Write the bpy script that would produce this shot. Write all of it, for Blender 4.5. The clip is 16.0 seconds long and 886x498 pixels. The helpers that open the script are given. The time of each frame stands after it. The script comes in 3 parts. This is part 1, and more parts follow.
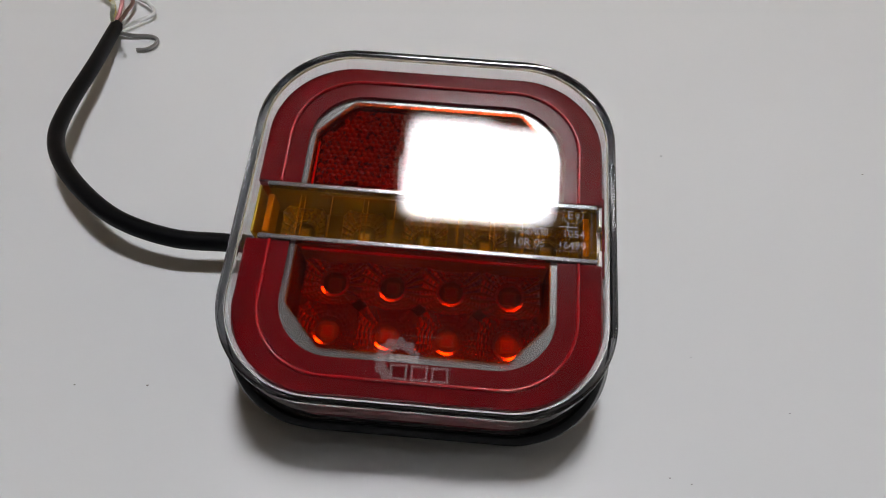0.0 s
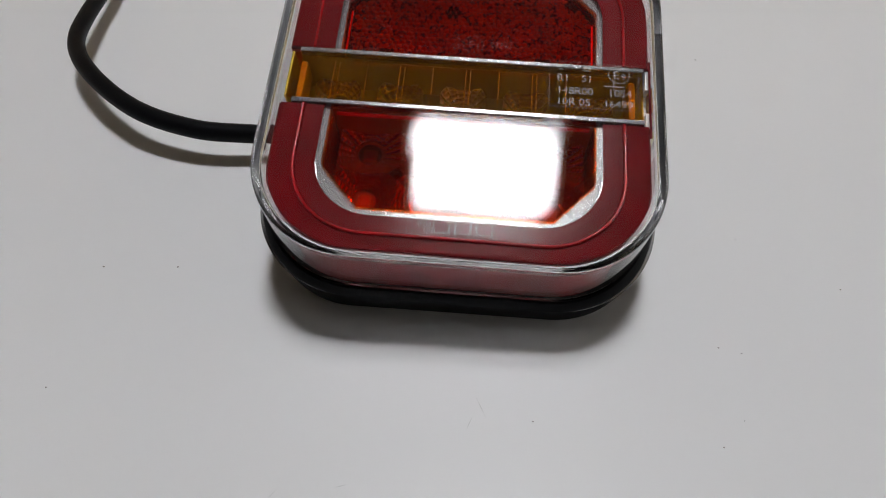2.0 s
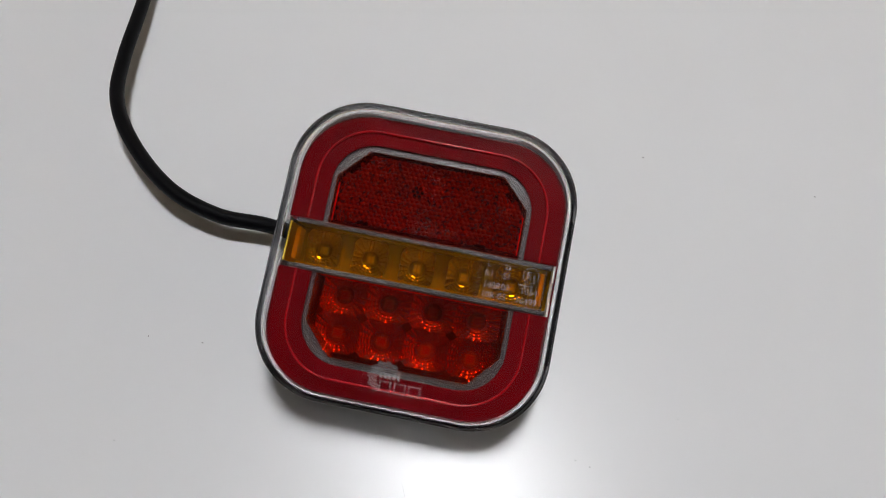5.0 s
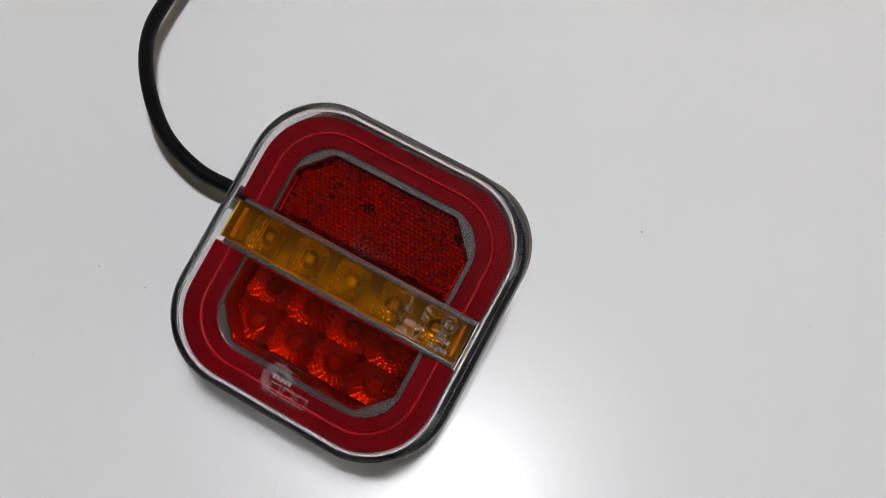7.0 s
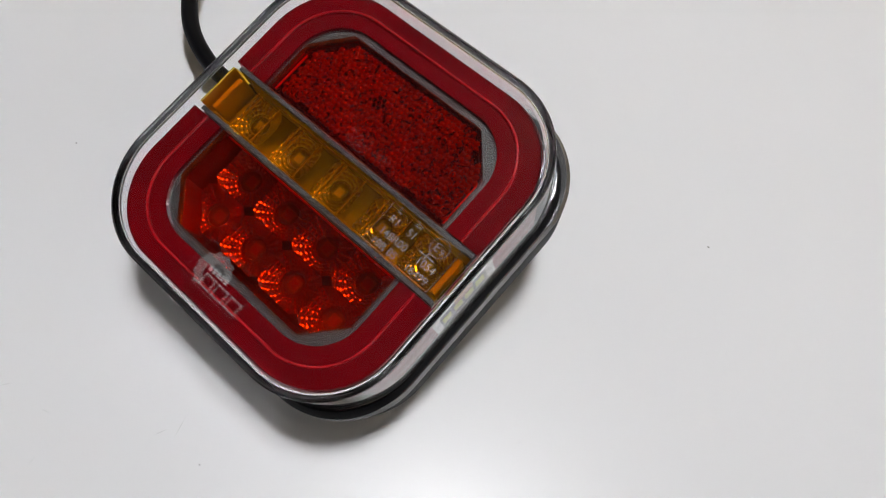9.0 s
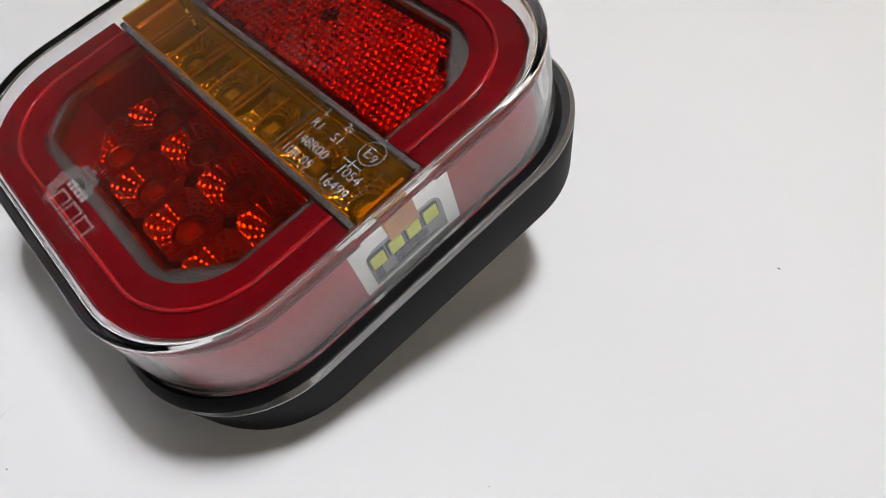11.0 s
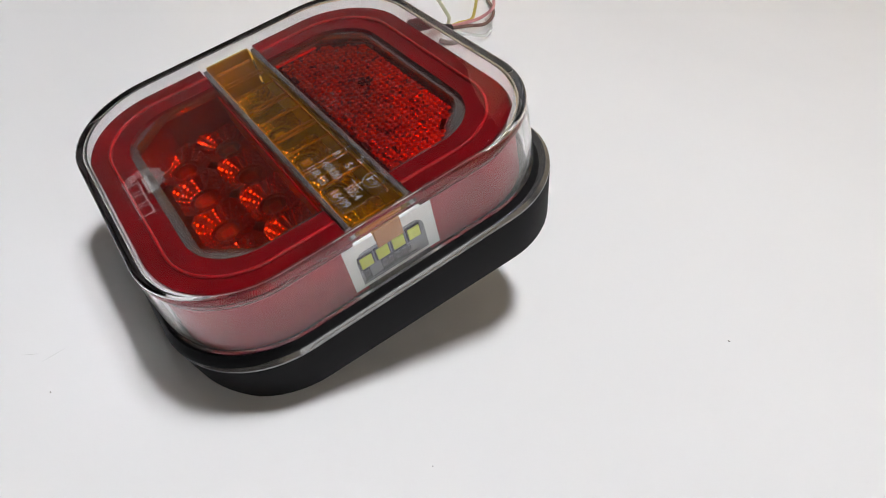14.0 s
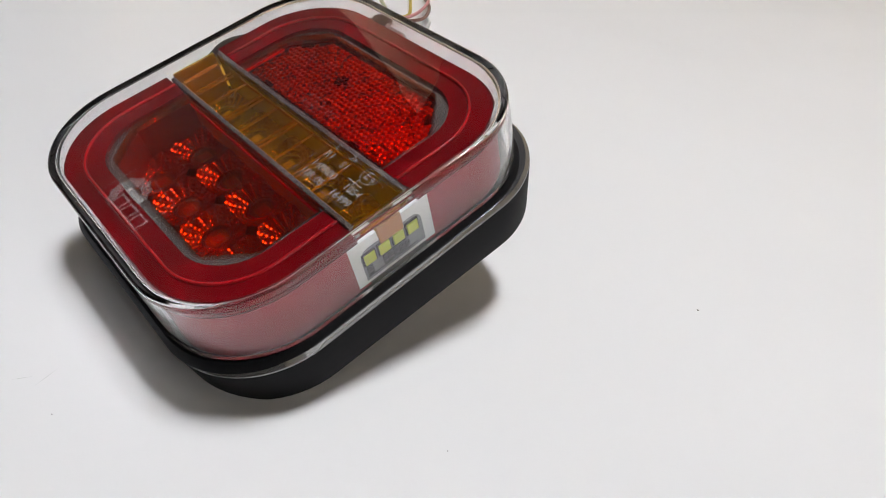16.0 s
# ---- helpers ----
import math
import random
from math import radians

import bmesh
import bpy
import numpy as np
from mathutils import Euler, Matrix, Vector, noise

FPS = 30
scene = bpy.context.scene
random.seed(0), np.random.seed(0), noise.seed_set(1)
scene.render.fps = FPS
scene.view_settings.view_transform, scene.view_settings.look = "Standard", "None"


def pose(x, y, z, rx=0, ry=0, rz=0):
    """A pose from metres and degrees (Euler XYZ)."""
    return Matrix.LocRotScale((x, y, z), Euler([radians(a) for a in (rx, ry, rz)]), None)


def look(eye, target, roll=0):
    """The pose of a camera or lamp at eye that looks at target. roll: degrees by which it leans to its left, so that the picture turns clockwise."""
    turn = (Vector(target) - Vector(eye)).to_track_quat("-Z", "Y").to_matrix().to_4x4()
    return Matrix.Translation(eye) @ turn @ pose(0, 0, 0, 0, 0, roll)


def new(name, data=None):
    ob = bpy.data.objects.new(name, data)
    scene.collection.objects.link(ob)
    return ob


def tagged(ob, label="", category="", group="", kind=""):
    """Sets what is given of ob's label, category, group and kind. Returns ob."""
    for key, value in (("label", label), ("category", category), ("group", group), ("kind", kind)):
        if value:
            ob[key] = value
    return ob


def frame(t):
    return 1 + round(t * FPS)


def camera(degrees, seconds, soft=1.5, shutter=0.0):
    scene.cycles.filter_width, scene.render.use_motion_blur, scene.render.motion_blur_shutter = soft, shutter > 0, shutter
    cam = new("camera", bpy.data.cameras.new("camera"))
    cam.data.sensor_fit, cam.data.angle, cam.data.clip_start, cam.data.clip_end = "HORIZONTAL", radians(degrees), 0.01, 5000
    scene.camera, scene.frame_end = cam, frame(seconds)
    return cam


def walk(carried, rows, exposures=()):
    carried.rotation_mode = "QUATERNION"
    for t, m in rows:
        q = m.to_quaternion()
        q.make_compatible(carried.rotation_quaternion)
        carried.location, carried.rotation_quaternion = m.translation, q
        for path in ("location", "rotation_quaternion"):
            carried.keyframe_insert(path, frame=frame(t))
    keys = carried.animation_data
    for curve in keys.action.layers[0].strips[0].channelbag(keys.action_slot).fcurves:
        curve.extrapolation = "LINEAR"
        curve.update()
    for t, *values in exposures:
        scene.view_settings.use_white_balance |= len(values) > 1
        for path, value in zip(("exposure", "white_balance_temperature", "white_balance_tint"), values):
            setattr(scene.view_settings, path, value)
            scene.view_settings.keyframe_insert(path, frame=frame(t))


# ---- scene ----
cam = camera(66.0, 16.0, 1.0)
EXPO = [(0.0, -0.05), (2.5, -0.04), (4.0, -0.16), (4.5, -0.12), (5.0, 0.08), (7.3, 0.22), (10.0, 0.47), (12.5, 0.63), (16.0, 0.59)]
PATH = [
    (0, (0.0154, -0.1373, 0.1701, 46.08, -0.04, 4.53)),
    (0.5, (0.0200, -0.1324, 0.1593, 45.33, 0.24, 3.72)),
    (1, (0.0186, -0.1351, 0.1522, 45.24, 0.30, 3.65)),
    (1.5, (0.0135, -0.1470, 0.1480, 45.01, 0.23, 4.38)),
    (2, (0.0081, -0.1557, 0.1437, 44.82, 0.57, 4.77)),
    (2.5, (0.0048, -0.1624, 0.1479, 43.77, 0.89, 4.67)),
    (3, (0.0040, -0.1758, 0.1648, 43.70, 0.87, 5.08)),
    (3.5, (0.0055, -0.1845, 0.1868, 42.45, 0.17, 5.29)),
    (4, (0.0142, -0.1822, 0.2165, 38.02, -0.38, 6.30)),
    (4.5, (0.0170, -0.1571, 0.2451, 33.06, -1.12, 8.16)),
    (5, (0.0216, -0.1082, 0.2577, 29.07, -1.97, 10.44)),
    (7.3, (0.0642, -0.0728, 0.2620, 26.61, -4.48, 30.77)),
    (7.5, (0.0654, -0.0714, 0.2592, 26.94, -5.05, 32.34)),
    (8, (0.0733, -0.0731, 0.2379, 28.83, -5.43, 36.46)),
    (8.5, (0.0777, -0.0757, 0.2165, 31.35, -6.33, 39.49)),
    (9, (0.0938, -0.0808, 0.1933, 34.42, -5.86, 41.46)),
    (9.5, (0.1109, -0.0783, 0.1711, 38.03, -5.43, 42.64)),
    (10, (0.1115, -0.0656, 0.1451, 42.27, -4.13, 43.84)),
    (10.2, (0.1139, -0.0608, 0.1369, 43.75, -3.64, 44.52)),
    (12.3, (0.1329, -0.0631, 0.1147, 53.39, -6.23, 52.46)),
    (12.5, (0.1385, -0.0636, 0.1160, 54.19, -6.29, 53.23)),
    (13, (0.1459, -0.0671, 0.1178, 55.15, -6.86, 53.82)),
    (13.5, (0.1534, -0.0702, 0.1211, 55.73, -7.13, 54.39)),
    (14, (0.1559, -0.0728, 0.1262, 56.09, -7.43, 54.84)),
    (14.5, (0.1553, -0.0734, 0.1288, 56.19, -7.79, 54.94)),
    (15, (0.1547, -0.0737, 0.1300, 56.23, -7.84, 54.26)),
    (15.5, (0.1520, -0.0763, 0.1313, 56.51, -7.75, 51.92)),
    (16, (0.1488, -0.0887, 0.1262, 56.55, -7.57, 47.62)),
]
walk(cam, [(t, pose(*p)) for t, p in PATH], EXPO)

# ---- room light ----
world = bpy.data.worlds.new("world")
scene.world = world
world.use_nodes = True
world.node_tree.nodes["Background"].inputs[0].default_value = (0.9, 0.95, 1.0, 1)
world.node_tree.nodes["Background"].inputs[1].default_value = 0.04
PANEL_CENTRE = (0.090, 0.275, 2.03)
PANEL_SIZE = (0.44, 0.28)
PANEL_STRENGTH = 112.0
# added fill lamp behind the unseen east window, lifts the side board
day = bpy.data.lights.new("window_fill", "AREA")
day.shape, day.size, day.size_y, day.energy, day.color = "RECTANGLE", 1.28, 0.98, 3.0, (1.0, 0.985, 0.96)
new("window_fill", day).matrix_world = look((1.90, -0.10, 0.65), (0.0, -0.10, 0.65))


# ---- materials ----
def material(name):
    m = bpy.data.materials.new(name)
    m.use_nodes = True
    nt = m.node_tree
    return m, nt, nt.nodes["Principled BSDF"]


def node(nt, kind, **props):
    n = nt.nodes.new(kind)
    for key, value in props.items():
        if key in n.inputs:
            n.inputs[key].default_value = value
        else:
            setattr(n, key, value)
    return n


def grain(nt, bsdf, colour, spread, scale, rough, rough_spread, bump=0.0, bump_scale=900.0):
    """Colour and gloss that vary at two scales, with a fine relief."""
    co = node(nt, "ShaderNodeTexCoord")
    big = node(nt, "ShaderNodeTexNoise", Scale=scale, Detail=4.0)
    fine = node(nt, "ShaderNodeTexNoise", Scale=bump_scale, Detail=3.0)
    nt.links.new(co.outputs["Object"], big.inputs["Vector"])
    nt.links.new(co.outputs["Object"], fine.inputs["Vector"])
    ramp = node(nt, "ShaderNodeValToRGB")
    lo = [max(0.0, c * (1 - spread)) for c in colour]
    hi = [min(1.0, c * (1 + spread)) for c in colour]
    ramp.color_ramp.elements[0].position, ramp.color_ramp.elements[1].position = 0.3, 0.7
    ramp.color_ramp.elements[0].color, ramp.color_ramp.elements[1].color = (*lo, 1), (*hi, 1)
    nt.links.new(big.outputs["Fac"], ramp.inputs["Fac"])
    nt.links.new(ramp.outputs["Color"], bsdf.inputs["Base Color"])
    mr = node(nt, "ShaderNodeMapRange")
    mr.inputs["To Min"].default_value, mr.inputs["To Max"].default_value = rough - rough_spread, rough + rough_spread
    nt.links.new(fine.outputs["Fac"], mr.inputs["Value"])
    nt.links.new(mr.outputs["Result"], bsdf.inputs["Roughness"])
    if bump:
        b = node(nt, "ShaderNodeBump", Strength=bump, Distance=0.0003)
        nt.links.new(fine.outputs["Fac"], b.inputs["Height"])
        nt.links.new(b.outputs["Normal"], bsdf.inputs["Normal"])


def plastic(name, colour, spread=0.06, scale=60.0, rough=0.4, rough_spread=0.05, bump=0.0, bump_scale=900.0, **extra):
    m, nt, b = material(name)
    grain(nt, b, colour, spread, scale, rough, rough_spread, bump, bump_scale)
    for key, value in extra.items():
        b.inputs[key.replace("_", " ")].default_value = value
    return m


def tinted(name, colour, body, cloud, rough=0.03):
    """A tinted pane: light passes straight through in its colour, a part is scattered by the body, and the face is glossy."""
    m, nt, b = material(name)
    nt.nodes.remove(b)
    clear = node(nt, "ShaderNodeBsdfTransparent", Color=(*colour, 1))
    milky = node(nt, "ShaderNodeBsdfDiffuse", Color=(*body, 1))
    filled = node(nt, "ShaderNodeMixShader")
    filled.inputs[0].default_value = cloud
    nt.links.new(clear.outputs[0], filled.inputs[1])
    nt.links.new(milky.outputs[0], filled.inputs[2])
    gloss = node(nt, "ShaderNodeBsdfGlossy", Roughness=rough)
    weight = node(nt, "ShaderNodeLayerWeight")
    power = node(nt, "ShaderNodeMath", operation="POWER")
    power.inputs[1].default_value = 5.0
    amount = node(nt, "ShaderNodeMapRange")
    amount.inputs["To Min"].default_value, amount.inputs["To Max"].default_value = 0.035, 0.8
    nt.links.new(weight.outputs["Facing"], power.inputs[0])
    nt.links.new(power.outputs[0], amount.inputs["Value"])
    mix = node(nt, "ShaderNodeMixShader")
    nt.links.new(amount.outputs["Result"], mix.inputs[0])
    nt.links.new(filled.outputs[0], mix.inputs[1])
    nt.links.new(gloss.outputs[0], mix.inputs[2])
    nt.links.new(mix.outputs[0], nt.nodes["Material Output"].inputs["Surface"])
    return m


def glass(name, colour=(1, 1, 1), rough=0.0):
    m, nt, b = material(name)
    b.inputs["Base Color"].default_value = (*colour, 1)
    b.inputs["Roughness"].default_value = rough
    b.inputs["IOR"].default_value = 1.49
    b.inputs["Transmission Weight"].default_value = 1.0
    return m


def frosted(name, amount):
    """Raised frosted marks on clear plastic."""
    m, nt, b = material(name)
    b.inputs["Base Color"].default_value = (0.85, 0.85, 0.85, 1)
    b.inputs["Roughness"].default_value = 0.35
    clear = node(nt, "ShaderNodeBsdfTransparent")
    mix = node(nt, "ShaderNodeMixShader")
    mix.inputs[0].default_value = amount
    nt.links.new(clear.outputs[0], mix.inputs[1])
    nt.links.new(b.outputs[0], mix.inputs[2])
    nt.links.new(mix.outputs[0], nt.nodes["Material Output"].inputs["Surface"])
    return m


M_LENS = glass("clear_acrylic")


M_RED = plastic("red_acrylic", (0.072, 0.0006, 0.0018), 0.08, 45, 0.13, 0.03, Specular_IOR_Level=0.2)
M_PINK = plastic("frosted_red_acrylic", (0.35, 0.042, 0.050), 0.06, 60, 0.5, 0.05, Specular_IOR_Level=0.2)
M_CHROME = plastic("satin_chrome", (0.46, 0.46, 0.46), 0.03, 80, 0.14, 0.02, Metallic=0.93)
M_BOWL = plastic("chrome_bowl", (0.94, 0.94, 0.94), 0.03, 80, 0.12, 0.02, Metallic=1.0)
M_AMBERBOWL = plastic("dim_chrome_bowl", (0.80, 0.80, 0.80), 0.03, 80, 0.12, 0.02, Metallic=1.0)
M_REDPANE = tinted("red_pane", (0.95, 0.34, 0.08), (0.16, 0.004, 0.002), 0.03)
M_AMBERPANE = tinted("amber_pane", (0.96, 0.71, 0.15), (0.26, 0.13, 0.006), 0.05)
M_AMBER = plastic("amber_acrylic", (0.30, 0.18, 0.012), 0.1, 60, 0.1, 0.03, Specular_IOR_Level=0.9)
M_AMBERBLOCK = plastic("amber_block", (0.34, 0.22, 0.02), 0.1, 60, 0.1, 0.03)
M_WINDOWWALL = plastic("deep_red_wall", (0.11, 0.012, 0.010), 0.1, 60, 0.25, 0.05)
M_WELL = plastic("dark_led_well", (0.07, 0.06, 0.055), 0.1, 200, 0.4, 0.05)
M_TAB = plastic("amber_brown_tab", (0.46, 0.21, 0.07), 0.1, 60, 0.25, 0.03)
M_REDGLINT = plastic("bright_red_glint", (0.85, 0.07, 0.02), 0.1, 60, 0.15, 0.03)
M_PALEBEAD = plastic("pale_red_bead", (0.15, 0.012, 0.015), 0.05, 60, 0.1, 0.02, Specular_IOR_Level=0.9)
M_BEAD = plastic("polished_red_bead", (0.20, 0.004, 0.006), 0.05, 60, 0.06, 0.02, Specular_IOR_Level=0.9)
M_PRISM = plastic("red_prism", (0.40, 0.17, 0.075), 0.1, 60, 0.28, 0.05, Metallic=1.0)
M_REFLECTORPANE = tinted("deep_red_pane", (0.90, 0.29, 0.11), (0.10, 0.002, 0.003), 0.05)
M_STRIPBED = plastic("pale_strip_bed", (0.20, 0.18, 0.15), 0.06, 80, 0.4, 0.05)
M_REFLECTOR_BED = plastic("red_reflector_bed", (0.03, 0.0015, 0.003), 0.1, 60, 0.2, 0.03)
M_GASKET = plastic("black_rubber", (0.006, 0.006, 0.007), 0.1, 60, 0.5, 0.08, 0.1, Specular_IOR_Level=0.08)
M_RIM = plastic("glossy_black_rim", (0.24, 0.24, 0.245), 0.05, 60, 0.15, 0.04, 0.05, 300, Metallic=0.8)
M_BASE = plastic("black_plastic", (0.007, 0.007, 0.008), 0.1, 60, 0.55, 0.06, 0.15, 2500, Specular_IOR_Level=0.1)
M_SEAT = plastic("black_seat", (0.010, 0.010, 0.011), 0.1, 60, 0.5, 0.05)
M_BOARD = plastic("white_board", (0.88, 0.89, 0.88), 0.03, 80, 0.45, 0.05)
M_LIGHTENER = plastic("grey_lightener", (0.14, 0.14, 0.145), 0.06, 90, 0.5, 0.05)
M_MASK = plastic("grey_solder_mask", (0.28, 0.29, 0.30), 0.06, 90, 0.4, 0.05)
M_TRACE = plastic("dark_trace", (0.06, 0.06, 0.065), 0.1, 90, 0.5, 0.05)
M_PHOSPHOR = plastic("yellow_phosphor", (0.72, 0.78, 0.14), 0.06, 400, 0.5, 0.05)
M_CERAMIC = plastic("grey_led_package", (0.17, 0.16, 0.15), 0.04, 200, 0.45, 0.05)
M_AMBERCHIP = plastic("amber_led_chip", (0.42, 0.32, 0.16), 0.06, 400, 0.4, 0.05)
M_REDCHIP = plastic("red_led_chip", (0.16, 0.045, 0.03), 0.06, 400, 0.4, 0.05)
M_DARKRING = plastic("dark_led_ring", (0.05, 0.02, 0.02), 0.1, 200, 0.3, 0.05)
M_CABLE = plastic("black_cable_sheath", (0.003, 0.003, 0.004), 0.1, 60, 0.5, 0.06, 0.1, 1500, Specular_IOR_Level=0.1)
M_MARK = frosted("frosted_mark", 0.20)
M_FAINT = frosted("faint_mark", 0.06)
M_TRACEMARK = frosted("barely_raised_mark", 0.035)
M_STEEL = plastic("zinc_steel", (0.6, 0.6, 0.6), 0.06, 100, 0.3, 0.05, Metallic=1.0)
M_DUST = plastic("dust", (0.22, 0.20, 0.20), 0.2, 500, 0.8, 0.05)
M_SCRATCH = plastic("scratch", (0.60, 0.60, 0.60), 0.1, 500, 0.3, 0.05)
M_TABLE = plastic("white_laminate", (0.775, 0.775, 0.785), 0.015, 7, 0.30, 0.02, 0.015, 700)
M_WALL = plastic("beige_wall_paint", (0.80, 0.67, 0.49), 0.02, 3, 0.7, 0.05, 0.2, 200)
# dark colour for unseen walls, keeps reflections and light on the front low
M_DARKWALL = plastic("dimming_wall", (0.10, 0.085, 0.075), 0.1, 3, 0.6, 0.05, 0.2, 200)
M_CEILING = plastic("ceiling_paint", (0.12, 0.115, 0.11), 0.02, 3, 0.7, 0.05, 0.2, 200)
M_FLOOR = plastic("brown_floor", (0.34, 0.27, 0.20), 0.1, 4, 0.5, 0.05)
m, nt, b = material("light_diffuser")
b.inputs["Base Color"].default_value = (0.9, 0.9, 0.9, 1)
b.inputs["Emission Color"].default_value = (0.98, 0.985, 1.015, 1)
tc = node(nt, "ShaderNodeTexCoord")
sep = node(nt, "ShaderNodeSeparateXYZ")
nt.links.new(tc.outputs["Object"], sep.inputs[0])
edges = []
for axis, half_size in (("X", PANEL_SIZE[0] / 2), ("Y", PANEL_SIZE[1] / 2)):
    away = node(nt, "ShaderNodeMath", operation="ABSOLUTE")
    nt.links.new(sep.outputs[axis], away.inputs[0])
    fall = node(nt, "ShaderNodeMapRange", interpolation_type="SMOOTHSTEP")
    for key, value in (("From Min", half_size - 0.085), ("From Max", half_size), ("To Min", 1.0), ("To Max", 0.02)):
        fall.inputs[key].default_value = value
    nt.links.new(away.outputs[0], fall.inputs["Value"])
    edges.append(fall)
both = node(nt, "ShaderNodeMath", operation="MULTIPLY")
nt.links.new(edges[0].outputs["Result"], both.inputs[0])
nt.links.new(edges[1].outputs["Result"], both.inputs[1])
power = node(nt, "ShaderNodeMath", operation="MULTIPLY")
power.inputs[1].default_value = PANEL_STRENGTH
nt.links.new(both.outputs[0], power.inputs[0])
nt.links.new(power.outputs[0], b.inputs["Emission Strength"])
M_PANEL = m


# ---- building helpers ----
def part(name, bm, mat, parent=None, label="", smooth=False, outward=True):
    me = bpy.data.meshes.new(name)
    if outward:
        bmesh.ops.recalc_face_normals(bm, faces=bm.faces[:])
    bm.to_mesh(me)
    bm.free()
    me.materials.append(mat)
    if smooth:
        for p in me.polygons:
            p.use_smooth = True
        me.set_sharp_from_angle(angle=radians(38))
    ob = new(name, me)
    ob.parent = parent
    if label:
        tagged(ob, label)
    return ob


def again(name, me, parent, m=None):
    ob = new(name, me)
    ob.parent = parent
    if m is not None:
        ob.matrix_basis = m
    return ob


def rounded(hx, hy, r, n=14):
    """A rounded rectangle, anticlockwise from the right side."""
    pts = []
    for cx, cy, a0 in ((hx - r, hy - r, 0), (-hx + r, hy - r, 90), (-hx + r, -hy + r, 180), (hx - r, -hy + r, 270)):
        for i in range(n + 1):
            a = radians(a0 + 90 * i / n)
            pts.append((cx + r * math.cos(a), cy + r * math.sin(a)))
    return pts


def loft(bm, loops, cap_start=False, cap_end=False, closed=True):
    """Faces between loops of equal length, each a list of 3D points."""
    rings = [[bm.verts.new(p) for p in loop] for loop in loops]
    count = len(rings[0])
    for a, b in zip(rings, rings[1:]):
        for i in range(count if closed else count - 1):
            j = (i + 1) % count
            bm.faces.new((a[i], a[j], b[j], b[i]))
    if cap_start:
        bm.faces.new(rings[0])
    if cap_end:
        bm.faces.new(rings[-1])
    return rings


def rr_loops(rows, n=14):
    return [[(x, y, z) for x, y in rounded(hx, hy, r, n)] for hx, hy, r, z in rows]


def box(bm, x0, x1, y0, y1, z0, z1, bevel=0.0):
    got = bmesh.ops.create_cube(bm, size=1.0, matrix=Matrix.LocRotScale(
        ((x0 + x1) / 2, (y0 + y1) / 2, (z0 + z1) / 2), None, (x1 - x0, y1 - y0, z1 - z0)))
    if bevel:
        edges = list({e for v in got["verts"] for e in v.link_edges})
        bmesh.ops.bevel(bm, geom=edges, offset=bevel, segments=2, affect="EDGES", profile=0.5)


def slab(bm, outline, z0, z1):
    """A prism over a flat outline."""
    loft(bm, [[(x, y, z0) for x, y in outline], [(x, y, z1) for x, y in outline]], True, True)


def band(bm, outer, inner, z0, z1):
    """A flat band between two open outlines of equal length, with its thickness."""
    loop = [[(*o, z1) for o in outer], [(*i, z1) for i in inner], [(*i, z0) for i in inner], [(*o, z0) for o in outer]]
    rings = loft(bm, loop + loop[:1], closed=False)
    for k in (0, -1):
        bm.faces.new([rings[j][k] for j in range(4)])
    bmesh.ops.remove_doubles(bm, verts=bm.verts[:], dist=1e-7)


def smooth_line(points, per=8):
    """A Catmull-Rom line through the points."""
    p = [Vector(q) for q in points]
    p = [2 * p[0] - p[1]] + p + [2 * p[-1] - p[-2]]
    out = []
    for i in range(1, len(p) - 2):
        for k in range(per):
            t = k / per
            a, b, c, d = p[i - 1:i + 3]
            out.append(0.5 * (2 * b + (c - a) * t + (2 * a - 5 * b + 4 * c - d) * t * t + (3 * b - a - 3 * c + d) * t ** 3))
    out.append(p[-2])
    return out


def tube(bm, line, radius, sides=12):
    loops = []
    for i, q in enumerate(line):
        ahead = (line[min(i + 1, len(line) - 1)] - line[max(i - 1, 0)]).normalized()
        side = ahead.cross(Vector((0, 0, 1)))
        side = side.normalized() if side.length > 1e-4 else Vector((1, 0, 0))
        up = side.cross(ahead)
        loops.append([q + radius * (math.cos(2 * math.pi * k / sides) * side + math.sin(2 * math.pi * k / sides) * up) for k in range(sides)])
    loft(bm, loops, True, True)


def writing(text, size, x, y, z, mat, parent, name="lettering", turn=0.0, depth=0.00006):
    """Words in the built-in font, turned into a mesh part."""
    cu = bpy.data.curves.new(name, "FONT")
    cu.body, cu.size, cu.extrude = text, size, depth
    tmp = bpy.data.objects.new(name, cu)
    scene.collection.objects.link(tmp)
    me = bpy.data.meshes.new_from_object(tmp.evaluated_get(bpy.context.evaluated_depsgraph_get()))
    bpy.data.objects.remove(tmp)
    me.materials.clear()
    me.materials.append(mat)
    ob = new(name, me)
    ob.parent = parent
    ob.matrix_basis = pose(x, y, z, 0, 0, turn)
    return ob


